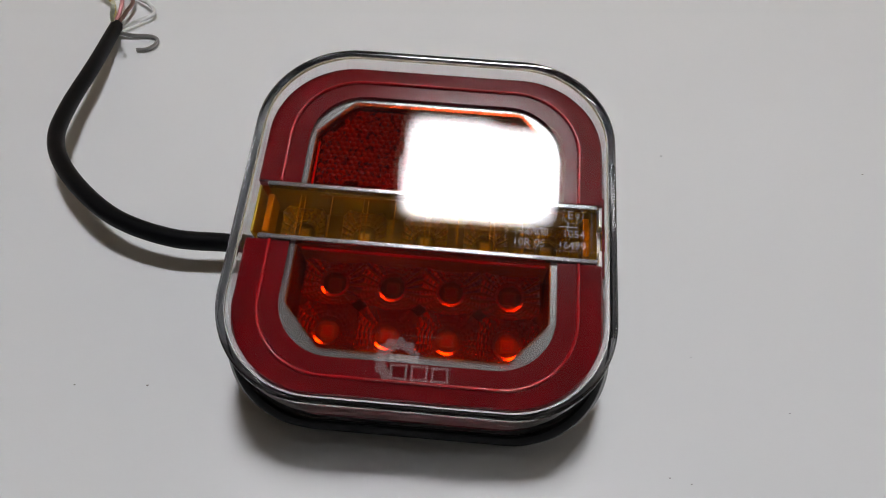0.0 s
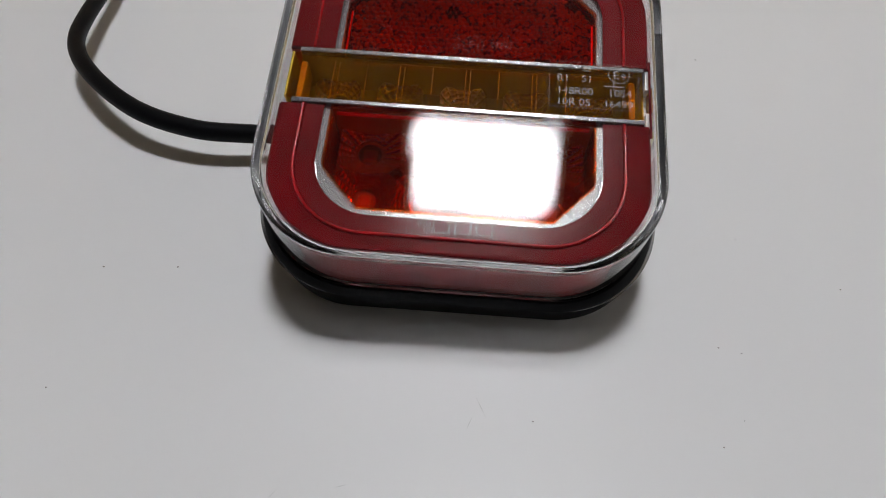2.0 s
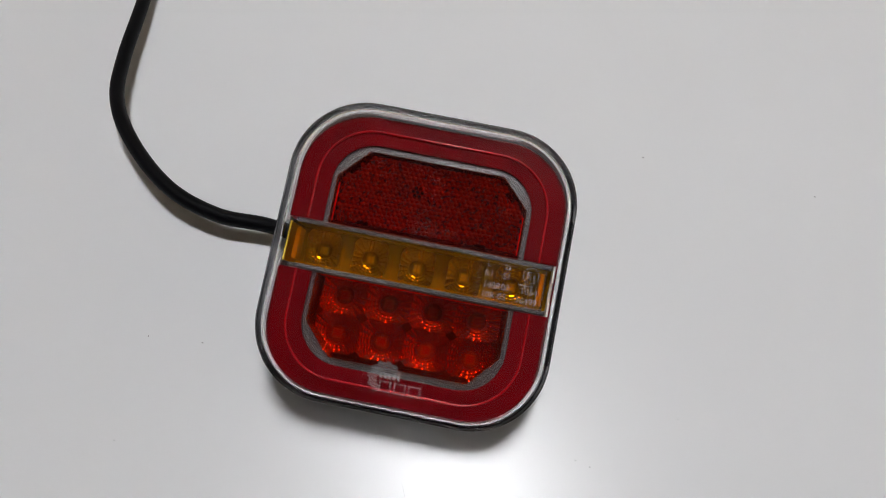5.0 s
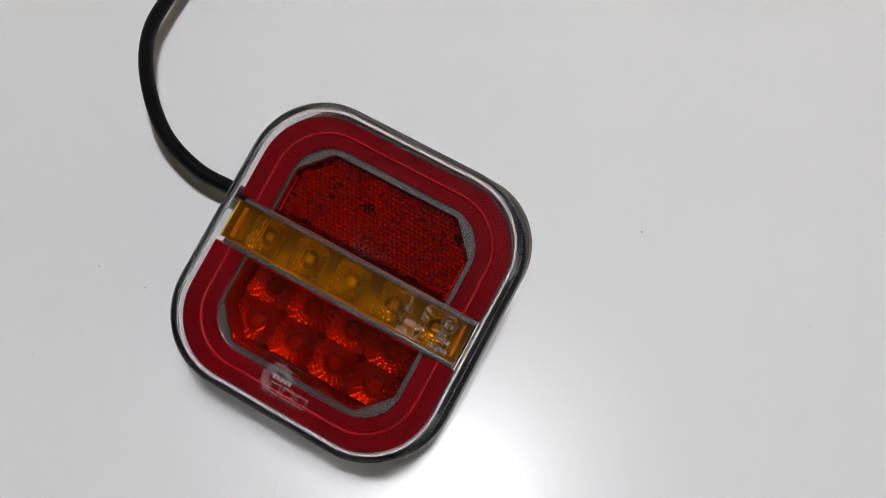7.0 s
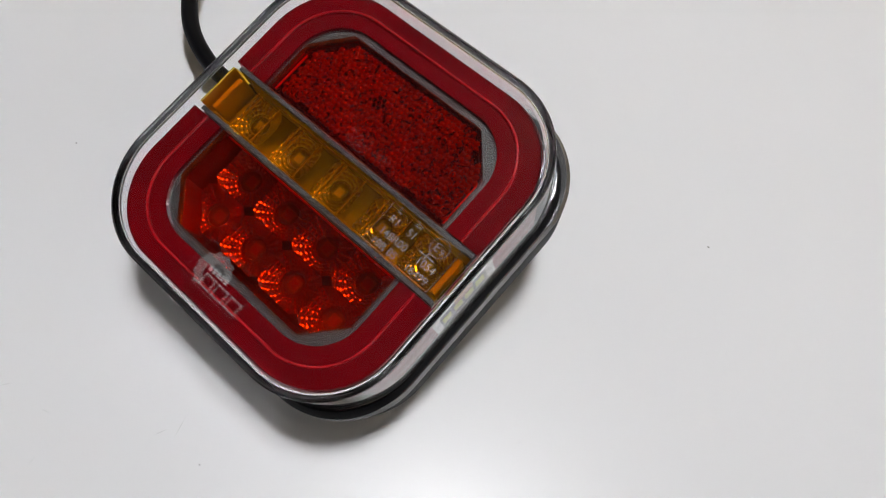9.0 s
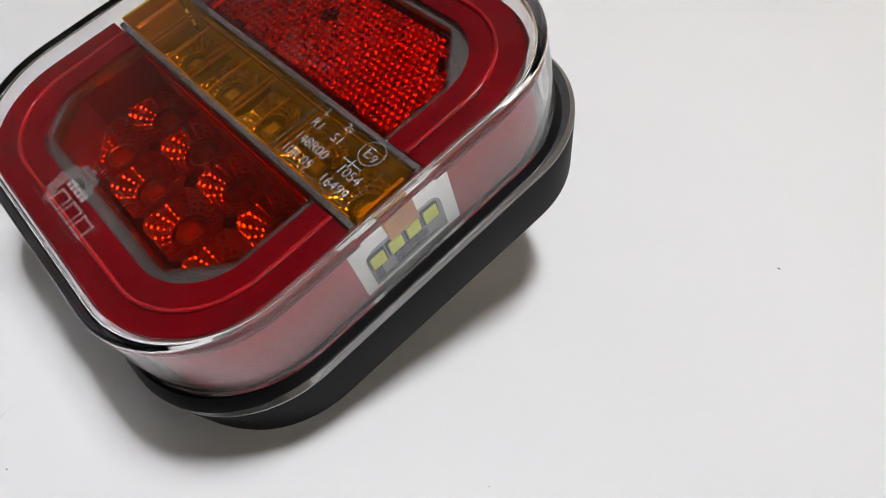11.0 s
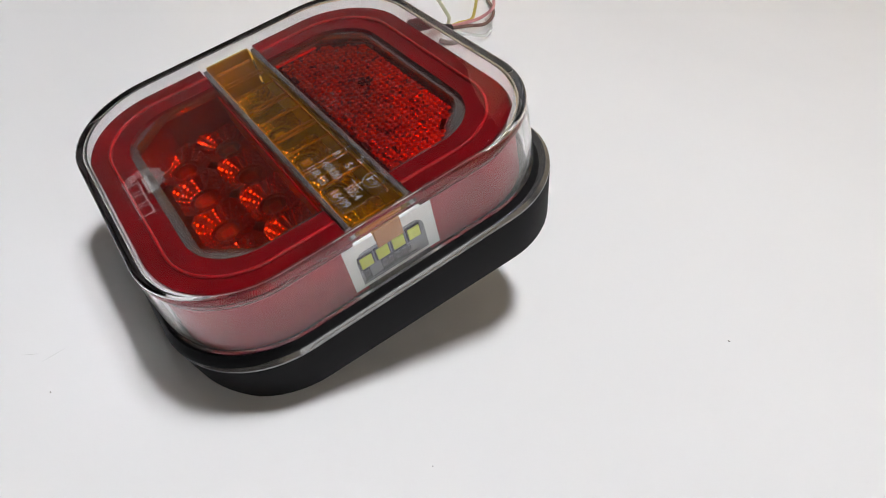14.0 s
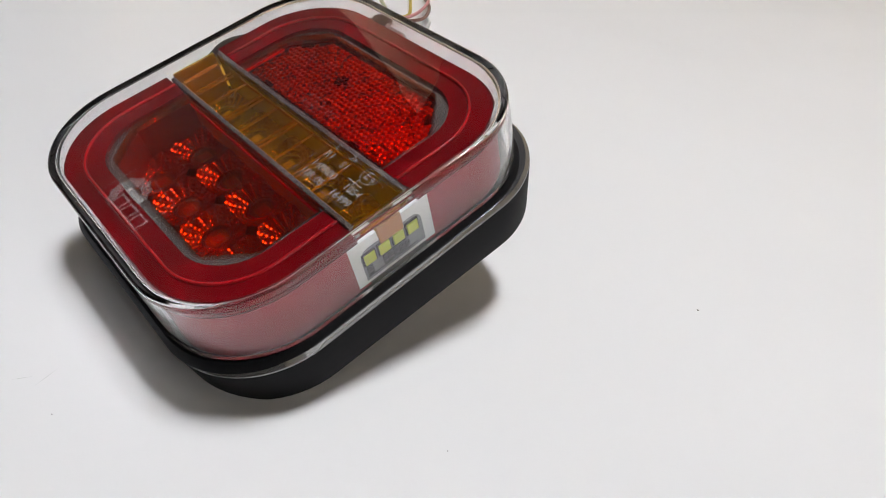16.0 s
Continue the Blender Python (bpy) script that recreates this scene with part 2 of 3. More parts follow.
# ---- room ----
ROOM = (-1.7, 1.8, -1.5, 2.0)
TABLE_H = 0.74
bm = bmesh.new()
box(bm, ROOM[0], ROOM[1], ROOM[2], ROOM[3], -TABLE_H - 0.1, -TABLE_H)
tagged(part("floor", bm, M_FLOOR), "plain brown floor of the room", "floor", kind="structure")
for nm, x0, x1, y0, y1 in (("wall_west", ROOM[0] - 0.12, ROOM[0], 0.46, ROOM[3]), ("wall_southwest", ROOM[0] - 0.12, ROOM[0], ROOM[2], 0.46),
                           ("wall_south", ROOM[0], ROOM[1], ROOM[2] - 0.12, ROOM[2]), ("wall_north", ROOM[0], ROOM[1], ROOM[3], ROOM[3] + 0.12)):
    bm = bmesh.new()
    box(bm, x0, x1, y0, y1, -TABLE_H, 2.05)
    # unseen south sides are darkened to hold back bounce and reflections
    dark = nm in ("wall_southwest", "wall_south")
    tagged(part(nm, bm, M_DARKWALL if dark else M_WALL), "unseen wall, darkened to dim reflections and fill light" if dark else "plain warm beige painted wall", "wall", kind="structure")
# east wall with an unseen window, added to brighten the tail light's side
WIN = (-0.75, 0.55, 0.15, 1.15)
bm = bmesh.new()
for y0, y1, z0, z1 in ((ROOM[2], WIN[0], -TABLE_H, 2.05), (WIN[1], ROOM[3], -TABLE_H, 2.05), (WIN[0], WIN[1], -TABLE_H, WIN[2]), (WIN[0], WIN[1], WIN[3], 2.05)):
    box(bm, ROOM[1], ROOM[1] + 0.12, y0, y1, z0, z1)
tagged(part("wall_east", bm, M_WALL), "plain warm beige painted wall with an added window", "wall", kind="structure")
window = tagged(new("fill_window_1"), "unseen white framed window with two clear panes, added for fill light", "window", kind="structure")
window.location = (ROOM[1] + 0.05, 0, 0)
middle = (WIN[0] + WIN[1]) / 2
for y0, y1, z0, z1 in ((WIN[0], WIN[0] + 0.05, WIN[2], WIN[3]), (WIN[1] - 0.05, WIN[1], WIN[2], WIN[3]), (middle - 0.03, middle + 0.03, WIN[2] + 0.05, WIN[3] - 0.05),
                       (WIN[0] + 0.05, WIN[1] - 0.05, WIN[2], WIN[2] + 0.05), (WIN[0] + 0.05, WIN[1] - 0.05, WIN[3] - 0.05, WIN[3])):
    bm = bmesh.new()
    box(bm, -0.025, 0.025, y0 + 0.001, y1 - 0.001, z0 + 0.001, z1 - 0.001, 0.003)
    part("window_frame", bm, M_BOARD, window)
for y0, y1 in ((WIN[0] + 0.05, middle - 0.03), (middle + 0.03, WIN[1] - 0.05)):
    bm = bmesh.new()
    box(bm, -0.003, 0.003, y0, y1, WIN[2] + 0.05, WIN[3] - 0.05)
    part("pane", bm, M_LENS, window).visible_shadow = False
bm = bmesh.new()
box(bm, ROOM[0], ROOM[1], ROOM[2], ROOM[3], 2.05, 2.15)
tagged(part("ceiling", bm, M_CEILING), "plain dim grey painted ceiling", "ceiling", kind="structure")

lamp = tagged(new("ceiling_light"), "flat rectangular white light panel on the ceiling", "ceiling light")
lamp.location = (PANEL_CENTRE[0], PANEL_CENTRE[1], 2.05)
bm = bmesh.new()
hx, hy = PANEL_SIZE[0] / 2, PANEL_SIZE[1] / 2
loft(bm, rr_loops([(hx + 0.012, hy + 0.012, 0.05, 0.0), (hx + 0.012, hy + 0.012, 0.05, -0.024), (hx, hy, 0.045, -0.024), (hx, hy, 0.045, -0.018)], 6), True, False)
part("frame", bm, M_WALL, lamp)
bm = bmesh.new()
bm.faces.new([bm.verts.new((x, y, -0.020)) for x, y in reversed(rounded(hx, hy, 0.045, 6))])
ob = part("diffuser", bm, M_PANEL, lamp, "glowing white diffuser")
for p in ob.data.polygons:
    p.flip() if p.normal.z > 0 else None

# ---- table ----
table = tagged(new("table"), "white glossy laminate table top with fine scratches", "table")
table.location = (0, 0, -TABLE_H)
bm = bmesh.new()
box(bm, -1.1, 1.0, -0.6, 1.2, TABLE_H - 0.028, TABLE_H, 0.002)
part("tabletop", bm, M_TABLE, table)
bm = bmesh.new()
box(bm, -0.02, 0.02, -0.02, 0.02, 0.0, TABLE_H - 0.028, 0.002)
leg = part("leg", bm, M_STEEL, table)
leg.location = (-1.0, -0.5, 0)
for x, y in ((0.9, -0.5), (0.9, 1.1), (-1.0, 1.1)):
    again("leg", leg.data, table, pose(x, y, 0))

# ---- tail light: its own frame, face plane at z = 0 ----
LAMP_M = Matrix(((0.99935, 0.01362, 0.03351, 0.0), (0.0, 0.92638, -0.37659, 0.0), (-0.03618, 0.37634, 0.92577, 0.0472078), (0, 0, 0, 1)))
light = tagged(new("tail_light"), "square red and amber tail light, clear lens, tilted on white table", "tail light")
light.matrix_world = LAMP_M
INTO = LAMP_M.inverted()

# base, gasket and rim
bm = bmesh.new()
loops = rr_loops([(0.0512, 0.0532, 0.0250, -0.0318), (0.0520, 0.0541, 0.0256, -0.0312), (0.0532, 0.0553, 0.0262, -0.0190),
                  (0.0531, 0.0552, 0.0262, -0.0184), (0.046, 0.048, 0.022, -0.0184)], 16)
for k in (0, 1):
    loops[k] = [(x, y, z - 0.032 * (y + 0.053)) for x, y, z in loops[k]]
loft(bm, loops, True, True)
part("base", bm, M_BASE, light, "black plastic base", True).location = (0, 0.0016, 0)
bm = bmesh.new()
loft(bm, rr_loops([(0.0532, 0.0553, 0.0262, -0.0184), (0.0532, 0.0553, 0.0262, -0.0179), (0.0525, 0.0546, 0.0263, -0.0170),
                   (0.0521, 0.0542, 0.0262, -0.0170), (0.0505, 0.0525, 0.0260, -0.0172), (0.0505, 0.0525, 0.0260, -0.0184), (0.0532, 0.0553, 0.0262, -0.0184)], 16))
bmesh.ops.remove_doubles(bm, verts=bm.verts[:], dist=1e-7)
part("rim", bm, M_RIM, light, "glossy bevelled rim", True).location = (0, 0.0016, 0)
bm = bmesh.new()
loft(bm, rr_loops([(0.0521, 0.0542, 0.0262, -0.0172), (0.0519, 0.0540, 0.0267, -0.0164), (0.0509, 0.0529, 0.0266, -0.0152), (0.0503, 0.0523, 0.0262, -0.0152), (0.0503, 0.0523, 0.0262, -0.0172), (0.0521, 0.0542, 0.0262, -0.0172)], 16))
bmesh.ops.remove_doubles(bm, verts=bm.verts[:], dist=1e-7)
part("gasket", bm, M_GASKET, light, "black rubber gasket", True)
bm = bmesh.new()
slab(bm, rounded(0.0500, 0.0520, 0.0258, 12), -0.0182, -0.0164)
part("seat", bm, M_SEAT, light, "black inner seat")

# added grey ring: the lens edge shows it instead of black rubber
bm = bmesh.new()
band(bm, rounded(0.0508, 0.0528, 0.0264, 12), rounded(0.0492, 0.0512, 0.0254, 12), -0.01515, -0.01505)
part("foot_lightener", bm, M_LIGHTENER, light, "thin grey ring added under the lens foot to lighten its edge").location = (0.0, 0.0008, 0)

# two mounting studs under the base
for x in (-0.0225, 0.0225):
    stud = new("stud")
    stud.parent = light
    stud.location = (x, 0.0, -0.0322)
    reach = (0.0472 - 0.03618 * x) / 0.92577 - 0.0322
    bm = bmesh.new()
    loft(bm, [[(0.003 * math.cos(a * math.pi / 8), 0.003 * math.sin(a * math.pi / 8), z) for a in range(16)] for z in (-reach - 0.0012, 0.001)], True, True)
    part("shank", bm, M_STEEL, stud, smooth=True)
    bm = bmesh.new()
    loft(bm, [[(0.0055 * math.cos(a * math.pi / 3), 0.0055 * math.sin(a * math.pi / 3), z) for a in range(6)] for z in (-0.005, 0.0)], True, True)
    part("nut", bm, M_STEEL, stud)

# clear lens: a shell with rounded edges
LENS_TOP = 0.0041
LENS = [(0.0511, 0.0530, 0.0268, -0.0150), (0.0509, 0.0528, 0.0268, -0.0050), (0.0507, 0.0526, 0.0268, LENS_TOP - 0.0011), (0.05062, 0.05252, 0.0267, LENS_TOP - 0.0005),
        (0.0503, 0.0522, 0.0264, LENS_TOP - 0.00012), (0.0498, 0.0517, 0.0260, LENS_TOP), (0.0465, 0.0485, 0.0235, LENS_TOP)]
INNER = [(0.0475, 0.0495, 0.0242, LENS_TOP - 0.0012), (0.0483, 0.0503, 0.0248, LENS_TOP - 0.0014), (0.0488, 0.0508, 0.0252, LENS_TOP - 0.0019),
         (0.0490, 0.0510, 0.0254, LENS_TOP - 0.0030), (0.0491, 0.0511, 0.0254, -0.0050), (0.0493, 0.0513, 0.0255, -0.0150)]


RISE = -0.0006


def dome(hx, hy, r, base, rise):
    """Shrinking loops over a top that sags a little towards its middle."""
    rim = rounded(hx, hy, r, 16)
    loops = []
    for f in (0.9, 0.8, 0.7, 0.6, 0.5, 0.4, 0.3, 0.2, 0.1, 0.03):
        loop = []
        for x, y in rim:
            bulge = (1 - (f * x / hx) ** 2) * (1 - (f * y / hy) ** 2)
            edge = (1 - (x / hx) ** 2) * (1 - (y / hy) ** 2)
            loop.append((f * x, f * y, base + rise * (bulge - edge * f * f)))
        loops.append(loop)
    return loops


def lens_mesh(keep_edge):
    """The closed lens, of which either the rounded edge and the foot or all the rest is kept."""
    bm = bmesh.new()
    rings = loft(bm, rr_loops(LENS, 16) + dome(*LENS[-1], RISE))
    count = len(rings[0])
    edge = set(range(count)) | set(range(2 * count, 5 * count))
    bm.faces.new(rings[-1])
    start = len(bm.faces)
    lined = loft(bm, dome(*INNER[0], RISE)[::-1] + rr_loops(INNER, 16))
    edge |= set(range(start + 10 * count, start + 13 * count)) | set(range(start + 14 * count, start + 15 * count))
    bm.faces.new(lined[0])
    for i in range(count):
        j = (i + 1) % count
        bm.faces.new((rings[0][i], rings[0][j], lined[-1][j], lined[-1][i]))
    bmesh.ops.recalc_face_normals(bm, faces=bm.faces[:])
    bm.faces.ensure_lookup_table()
    drop = [f for k, f in enumerate(bm.faces) if (k in edge) != keep_edge]
    bmesh.ops.delete(bm, geom=drop, context="FACES")
    return bm


lens = part("lens", lens_mesh(False), M_LENS, light, "clear glossy plastic lens", True, False)
lens.visible_shadow = False
lens.location = (0.0, 0.0008, 0)
part("lens_edge", lens_mesh(True), M_LENS, light, "rounded edge and foot of the clear lens", True, False).location = (0.0, 0.0008, 0)

# red light guide, two halves with frosted outer walls
STRIP_H = 0.0072
EDGE_H = 0.0090


def half(outline, sign):
    """The part of a rounded outline beyond the amber strip, as an open line from right to left."""
    pts = [(x, y) for x, y in outline if y * sign > EDGE_H + 0.0002]
    pts.sort(key=lambda p: math.atan2(p[1] * sign, p[0]))
    hx = max(x for x, y in outline)
    return [(hx, sign * EDGE_H)] + pts + [(-hx, sign * EDGE_H)]


for sign in (1, -1):
    out, inn = (half(rounded(*q, 16), sign) for q in ((0.0477, 0.0495, 0.0236), (0.0357, 0.0392, 0.0150)))
    out2 = half(rounded(0.0471, 0.0489, 0.0231, 16), sign)
    ridge = [half(rounded(0.0415 - d, 0.0445 - d, 0.0195 - d / 2, 16), sign) for d in (0.0, 0.0003, 0.0006, 0.0009)]
    bm = bmesh.new()
    loops = [[(*p, -0.0012) for p in out], [(*p, 0.0) for p in out2], [(*p, 0.0) for p in ridge[0]], [(*p, 0.00035) for p in ridge[1]], [(*p, 0.00035) for p in ridge[2]], [(*p, -0.0001) for p in ridge[3]], [(*p, -0.0002) for p in inn], [(*p, -0.0026) for p in inn], [(*p, -0.0014) for p in out], [(*p, -0.0012) for p in out]]
    rings = loft(bm, loops, closed=False)
    for k in (0, -1):
        bm.faces.new([rings[j][k] for j in range(len(rings) - 1)])
    bmesh.ops.remove_doubles(bm, verts=bm.verts[:], dist=1e-7)
    bead = bmesh.new()
    tube(bead, [Vector((x, y, 0.00020)) for x, y in half(rounded(0.0411, 0.0441, 0.0193, 16), sign)], 0.00045, 10)
    part("bead", bead, M_BEAD, light, "thin polished red bead", True)
    guide = part("light_guide", bm, M_RED, light, "glossy deep red light guide", True)
    # thin tube added to draw the highlight line along the guide's outer edge
    rim_line = bmesh.new()
    tube(rim_line, [Vector((x, y, -0.0009)) for x, y in half(rounded(0.0474, 0.0492, 0.0233, 16), sign)], 0.0003, 8)
    part("edge_glint", rim_line, M_PALEBEAD, light, "thin added tube standing in for the edge highlight", True)
    bm = bmesh.new()
    wall_in = half(rounded(0.0455, 0.0475, 0.0215, 16), sign)
    band(bm, out, wall_in, -0.0162, -0.0015)
    part("guide_wall", bm, M_PINK, light, "frosted pinkish red side wall", True)

# chrome bezels round the two windows, and the dividers beside the strip
OCT = [(0.0338, EDGE_H), (0.0338, 0.0262), (0.0240, 0.0368), (-0.0240, 0.0368), (-0.0338, 0.0262), (-0.0338, EDGE_H)]


def octagon(grow=0.0):
    c = [(x + math.copysign(grow, x), y + (grow if y > 0.01 else 0)) for x, y in OCT]
    return c


for sign in (1, -1):
    outer = half(rounded(0.0357, 0.0392, 0.0150, 16), 1)
    n = len(outer)
    inner_line = []
    arc = 16
    for i, (x, y) in enumerate(outer):
        if i == 0 or i == n - 1:
            inner_line.append((math.copysign(0.0338, x), EDGE_H))
        else:
            k = (i - 1) if i <= arc + 1 else (i - arc - 2)
            f = k / arc
            a, c = ((0.0338, 0.0262), (0.0240, 0.0368)) if x > 0 else ((-0.0240, 0.0368), (-0.0338, 0.0262))
            inner_line.append((a[0] + (c[0] - a[0]) * f, a[1] + (c[1] - a[1]) * f))
    bm = bmesh.new()
    band(bm, [(x, sign * y) for x, y in outer], [(x, sign * y) for x, y in inner_line], -0.0026, -0.0013)
    part("bezel", bm, M_CHROME, light, "silver chrome bezel with chamfered corners")
    bm = bmesh.new()
    band(bm, [(x, sign * y) for x, y in outer], [(x, sign * y) for x, y in inner_line], -0.0156, -0.0027)
    part("window_wall", bm, M_WINDOWWALL, light, "deep red wall round the window")
    bm = bmesh.new()
    box(bm, -0.0446, 0.0462, *sorted((sign * (STRIP_H + 0.0001), sign * (EDGE_H - 0.0004))), -0.0018, 0.0004, 0.0002)
    part("divider", bm, M_CHROME, light, "thin silver divider")
    bm = bmesh.new()
    box(bm, -0.0446, 0.0462, *sorted((sign * (STRIP_H + 0.0001), sign * (EDGE_H - 0.0001))), -0.0156, -0.0019)
    part("strip_wall", bm, M_STRIPBED, light, "pale wall beside the strip")

# upper window: red prism reflector
bm = bmesh.new()
slab(bm, octagon(-0.0001), -0.0042, -0.0030)
part("reflector_bed", bm, M_REFLECTOR_BED, light)


def inside_oct(x, y, margin):
    ax = abs(x)
    return ax < 0.0338 - margin and EDGE_H + margin < y < 0.0368 - margin and (ax - 0.0338) * 0.0106 + (y - 0.0262) * 0.0098 < -margin * 0.0144


bm = bmesh.new()
pitch = 0.0018
row = 0
y = EDGE_H + 0.0012
while y < 0.0362:
    x = -0.0335 + (pitch / 2 if row % 2 else 0)
    while x < 0.0335:
        if inside_oct(x, y, 0.0012):
            ring = [bm.verts.new((x + pitch * 0.54 * math.cos(math.pi * (k / 3 + 0.244)), y + pitch * 0.54 * math.sin(math.pi * (k / 3 + 0.244)), -0.0029)) for k in range(6)]
            top = bm.verts.new((x, y, -0.0029 + 0.00036))
            for k in range(6):
                bm.faces.new((top, ring[k], ring[(k + 1) % 6]))
        x += pitch
    y += pitch * 0.866
    row += 1
prisms = part("prism_field", bm, M_PRISM, light, "fine red reflecting prisms")
prisms["kind"] = "stuff"
bm = bmesh.new()
slab(bm, octagon(-0.00015), -0.0022, 0.0002)
part("reflector_pane", bm, M_REFLECTORPANE, light, "dark red reflector pane")


for k in range(7):
    r = 0.0 if k == 6 else 0.0016
    cx, cy = -0.0052 + r * math.cos(k * math.pi / 3), 0.0258 + r * math.sin(k * math.pi / 3)
    bm = bmesh.new()
    slab(bm, [(cx + 0.00076 * math.cos(math.pi * (j / 3 + 1 / 6)), cy + 0.00076 * math.sin(math.pi * (j / 3 + 1 / 6))) for j in range(6)], -0.0027, -0.00235)
    part("dark_cell", bm, M_GASKET, light, "dark hexagonal cell")
for x, y, t in ((-0.0285, 0.0300, 45), (0.0275, 0.0302, -45), (0.0200, 0.0110, 0), (-0.0222, 0.0112, 0)):
    bm = bmesh.new()
    box(bm, -0.0020, 0.0020, -0.0007, 0.0007, -0.0028, -0.00235, 0.0001)
    part("dark_peg", bm, M_GASKET, light).matrix_basis = pose(x, y, 0, 0, 0, t)


# ---- faceted bowls and LED chips ----
def bowl(hx, hy, hole, deep=0.0046, rings=6, sectors=22):
    """A faceted bowl round a chip, cut to a rectangular cell; each facet is pillowed."""
    bm = bmesh.new()

    def reach(a):
        return min(hx / max(1e-6, abs(math.cos(a))), hy / max(1e-6, abs(math.sin(a))))
    far = math.hypot(hx, hy)

    def place(i, k):
        a = 2 * math.pi * k / sectors
        d = hole + (far - hole) * i / rings
        d = min(d, reach(a))
        return Vector((d * math.cos(a), d * math.sin(a), deep * (d / far) ** 1.5))
    for i in range(rings):
        for k in range(sectors):
            q = [place(i, k), place(i + 1, k), place(i + 1, k + 1), place(i, k + 1)]
            if (q[1] - q[0]).length < 2e-4 and (q[2] - q[3]).length < 2e-4:
                continue
            c = sum(q, Vector()) / 4 + Vector((0, 0, 0.00040))
            vs = [bm.verts.new(p) for p in q]
            mv = bm.verts.new(c)
            for j in range(4):
                if (q[j] - q[(j + 1) % 4]).length > 1e-5:
                    bm.faces.new((vs[j], vs[(j + 1) % 4], mv))
    return bm


def led(parent, x, y, z, bowl_mesh, ring_mesh, body_mesh, chip_mesh):
    again("reflector_bowl", bowl_mesh, parent, pose(x, y, z))
    chip = again("led", body_mesh, parent, pose(x, y, z - 0.0008))
    again("led_ring", ring_mesh, chip, pose(0, 0, 0))
    again("package", PACKAGE, chip, pose(0, 0, 0.0006))
    again("emitter", chip_mesh, chip, pose(0, 0, 0.0))


def mesh_of(bm, name, mat, smooth=False):
    ob = part(name, bm, mat, None, "", smooth)
    me = ob.data
    bpy.data.objects.remove(ob)
    return me


def ring_bm(r0, r1, h, n=24):
    bm = bmesh.new()
    loft(bm, [[(r * math.cos(2 * math.pi * k / n), r * math.sin(2 * math.pi * k / n), z) for k in range(n)] for r, z in ((r1, 0.0), (r1, h), (r0, h), (r0, 0.0))])
    return bm


def collar_bm(r0, r1, r2, h, n=28):
    """A flat collar that leans a little towards the chip."""
    bm = bmesh.new()
    rows = ((r2, 0.0), (r2, h), (r1, h - 0.00002), (r0, h - 0.00015), (r0, 0.0))
    loft(bm, [[(r * math.cos(2 * math.pi * k / n), r * math.sin(2 * math.pi * k / n), z) for k in range(n)] for r, z in rows])
    return bm


def chip_bm(s, h):
    bm = bmesh.new()
    box(bm, -s / 2, s / 2, -s / 2, s / 2, 0.0, h, 0.0001)
    return bm


BODY = mesh_of(ring_bm(0.0002, 0.0034, 0.0009), "led", M_WELL)
PACKAGE = mesh_of(chip_bm(0.0036, 0.0006), "package", M_CERAMIC)
CHIP = mesh_of(chip_bm(0.0026, 0.0014), "emitter", M_REDCHIP)
RING = mesh_of(collar_bm(0.0033, 0.0041, 0.0043, 0.0018), "led_ring", M_BOWL)
CHIP_AMBER = mesh_of(chip_bm(0.0026, 0.0014), "emitter", M_AMBERCHIP)
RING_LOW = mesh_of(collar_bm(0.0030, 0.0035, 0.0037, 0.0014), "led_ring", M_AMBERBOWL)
RED_BOWL = mesh_of(bowl(0.0082, 0.0069, 0.0042, 0.0050, 6, 22), "reflector_bowl", M_BOWL)
for p in RED_BOWL.polygons:
    p.use_smooth = True
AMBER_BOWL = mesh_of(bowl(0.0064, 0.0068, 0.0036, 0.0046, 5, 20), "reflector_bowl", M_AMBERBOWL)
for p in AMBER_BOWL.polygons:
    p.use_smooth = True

# lower window: eight red lamps in faceted bowls behind a red pane
bm = bmesh.new()
slab(bm, [(x, -y) for x, y in octagon(-0.0001)], -0.0162, -0.0157)
part("lamp_board", bm, M_DARKRING, light)
for gx in (-0.0246, -0.0082, 0.0082, 0.0246):
    for gy in (-0.0147, -0.0286):
        led(light, gx, gy, -0.0150, RED_BOWL, RING, BODY, CHIP)
bm = bmesh.new()
slab(bm, [(x, -y) for x, y in octagon(-0.00015)], -0.0022, 0.0002)
part("lamp_pane", bm, M_REDPANE, light, "clear red pane over the lamps")

# bright red bars painted as the light that the pane edges catch
for y, hx in ((-0.0094, 0.0328),):
    bm = bmesh.new()
    box(bm, -hx, hx, y - 0.00022, y + 0.00022, -0.0036, -0.0023, 0.0001)
    part("pane_glint", bm, M_REDGLINT, light, "bright red bar painted as light caught at the pane edge")
for x in (-0.0332, 0.0332):
    bm = bmesh.new()
    box(bm, x - 0.0002, x + 0.0002, 0.0102, 0.0240, -0.0030, -0.0023, 0.0001)
    part("pane_glint", bm, M_REDGLINT, light, "bright red bar painted as light caught at the pane edge")

# amber strip with five lamps and cross ribs
bm = bmesh.new()
box(bm, -0.0458, 0.0458, -0.0070, 0.0070, -0.0160, -0.0152)
part("strip_board", bm, M_STRIPBED, light)
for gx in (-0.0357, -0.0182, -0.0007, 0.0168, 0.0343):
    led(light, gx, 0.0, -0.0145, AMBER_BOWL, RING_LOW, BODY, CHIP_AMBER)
bm = bmesh.new()
box(bm, -0.00013, 0.00013, -0.0066, 0.0060, -0.0022, -0.0016, 0.00004)
rib = mesh_of(bm, "rib", M_AMBER)
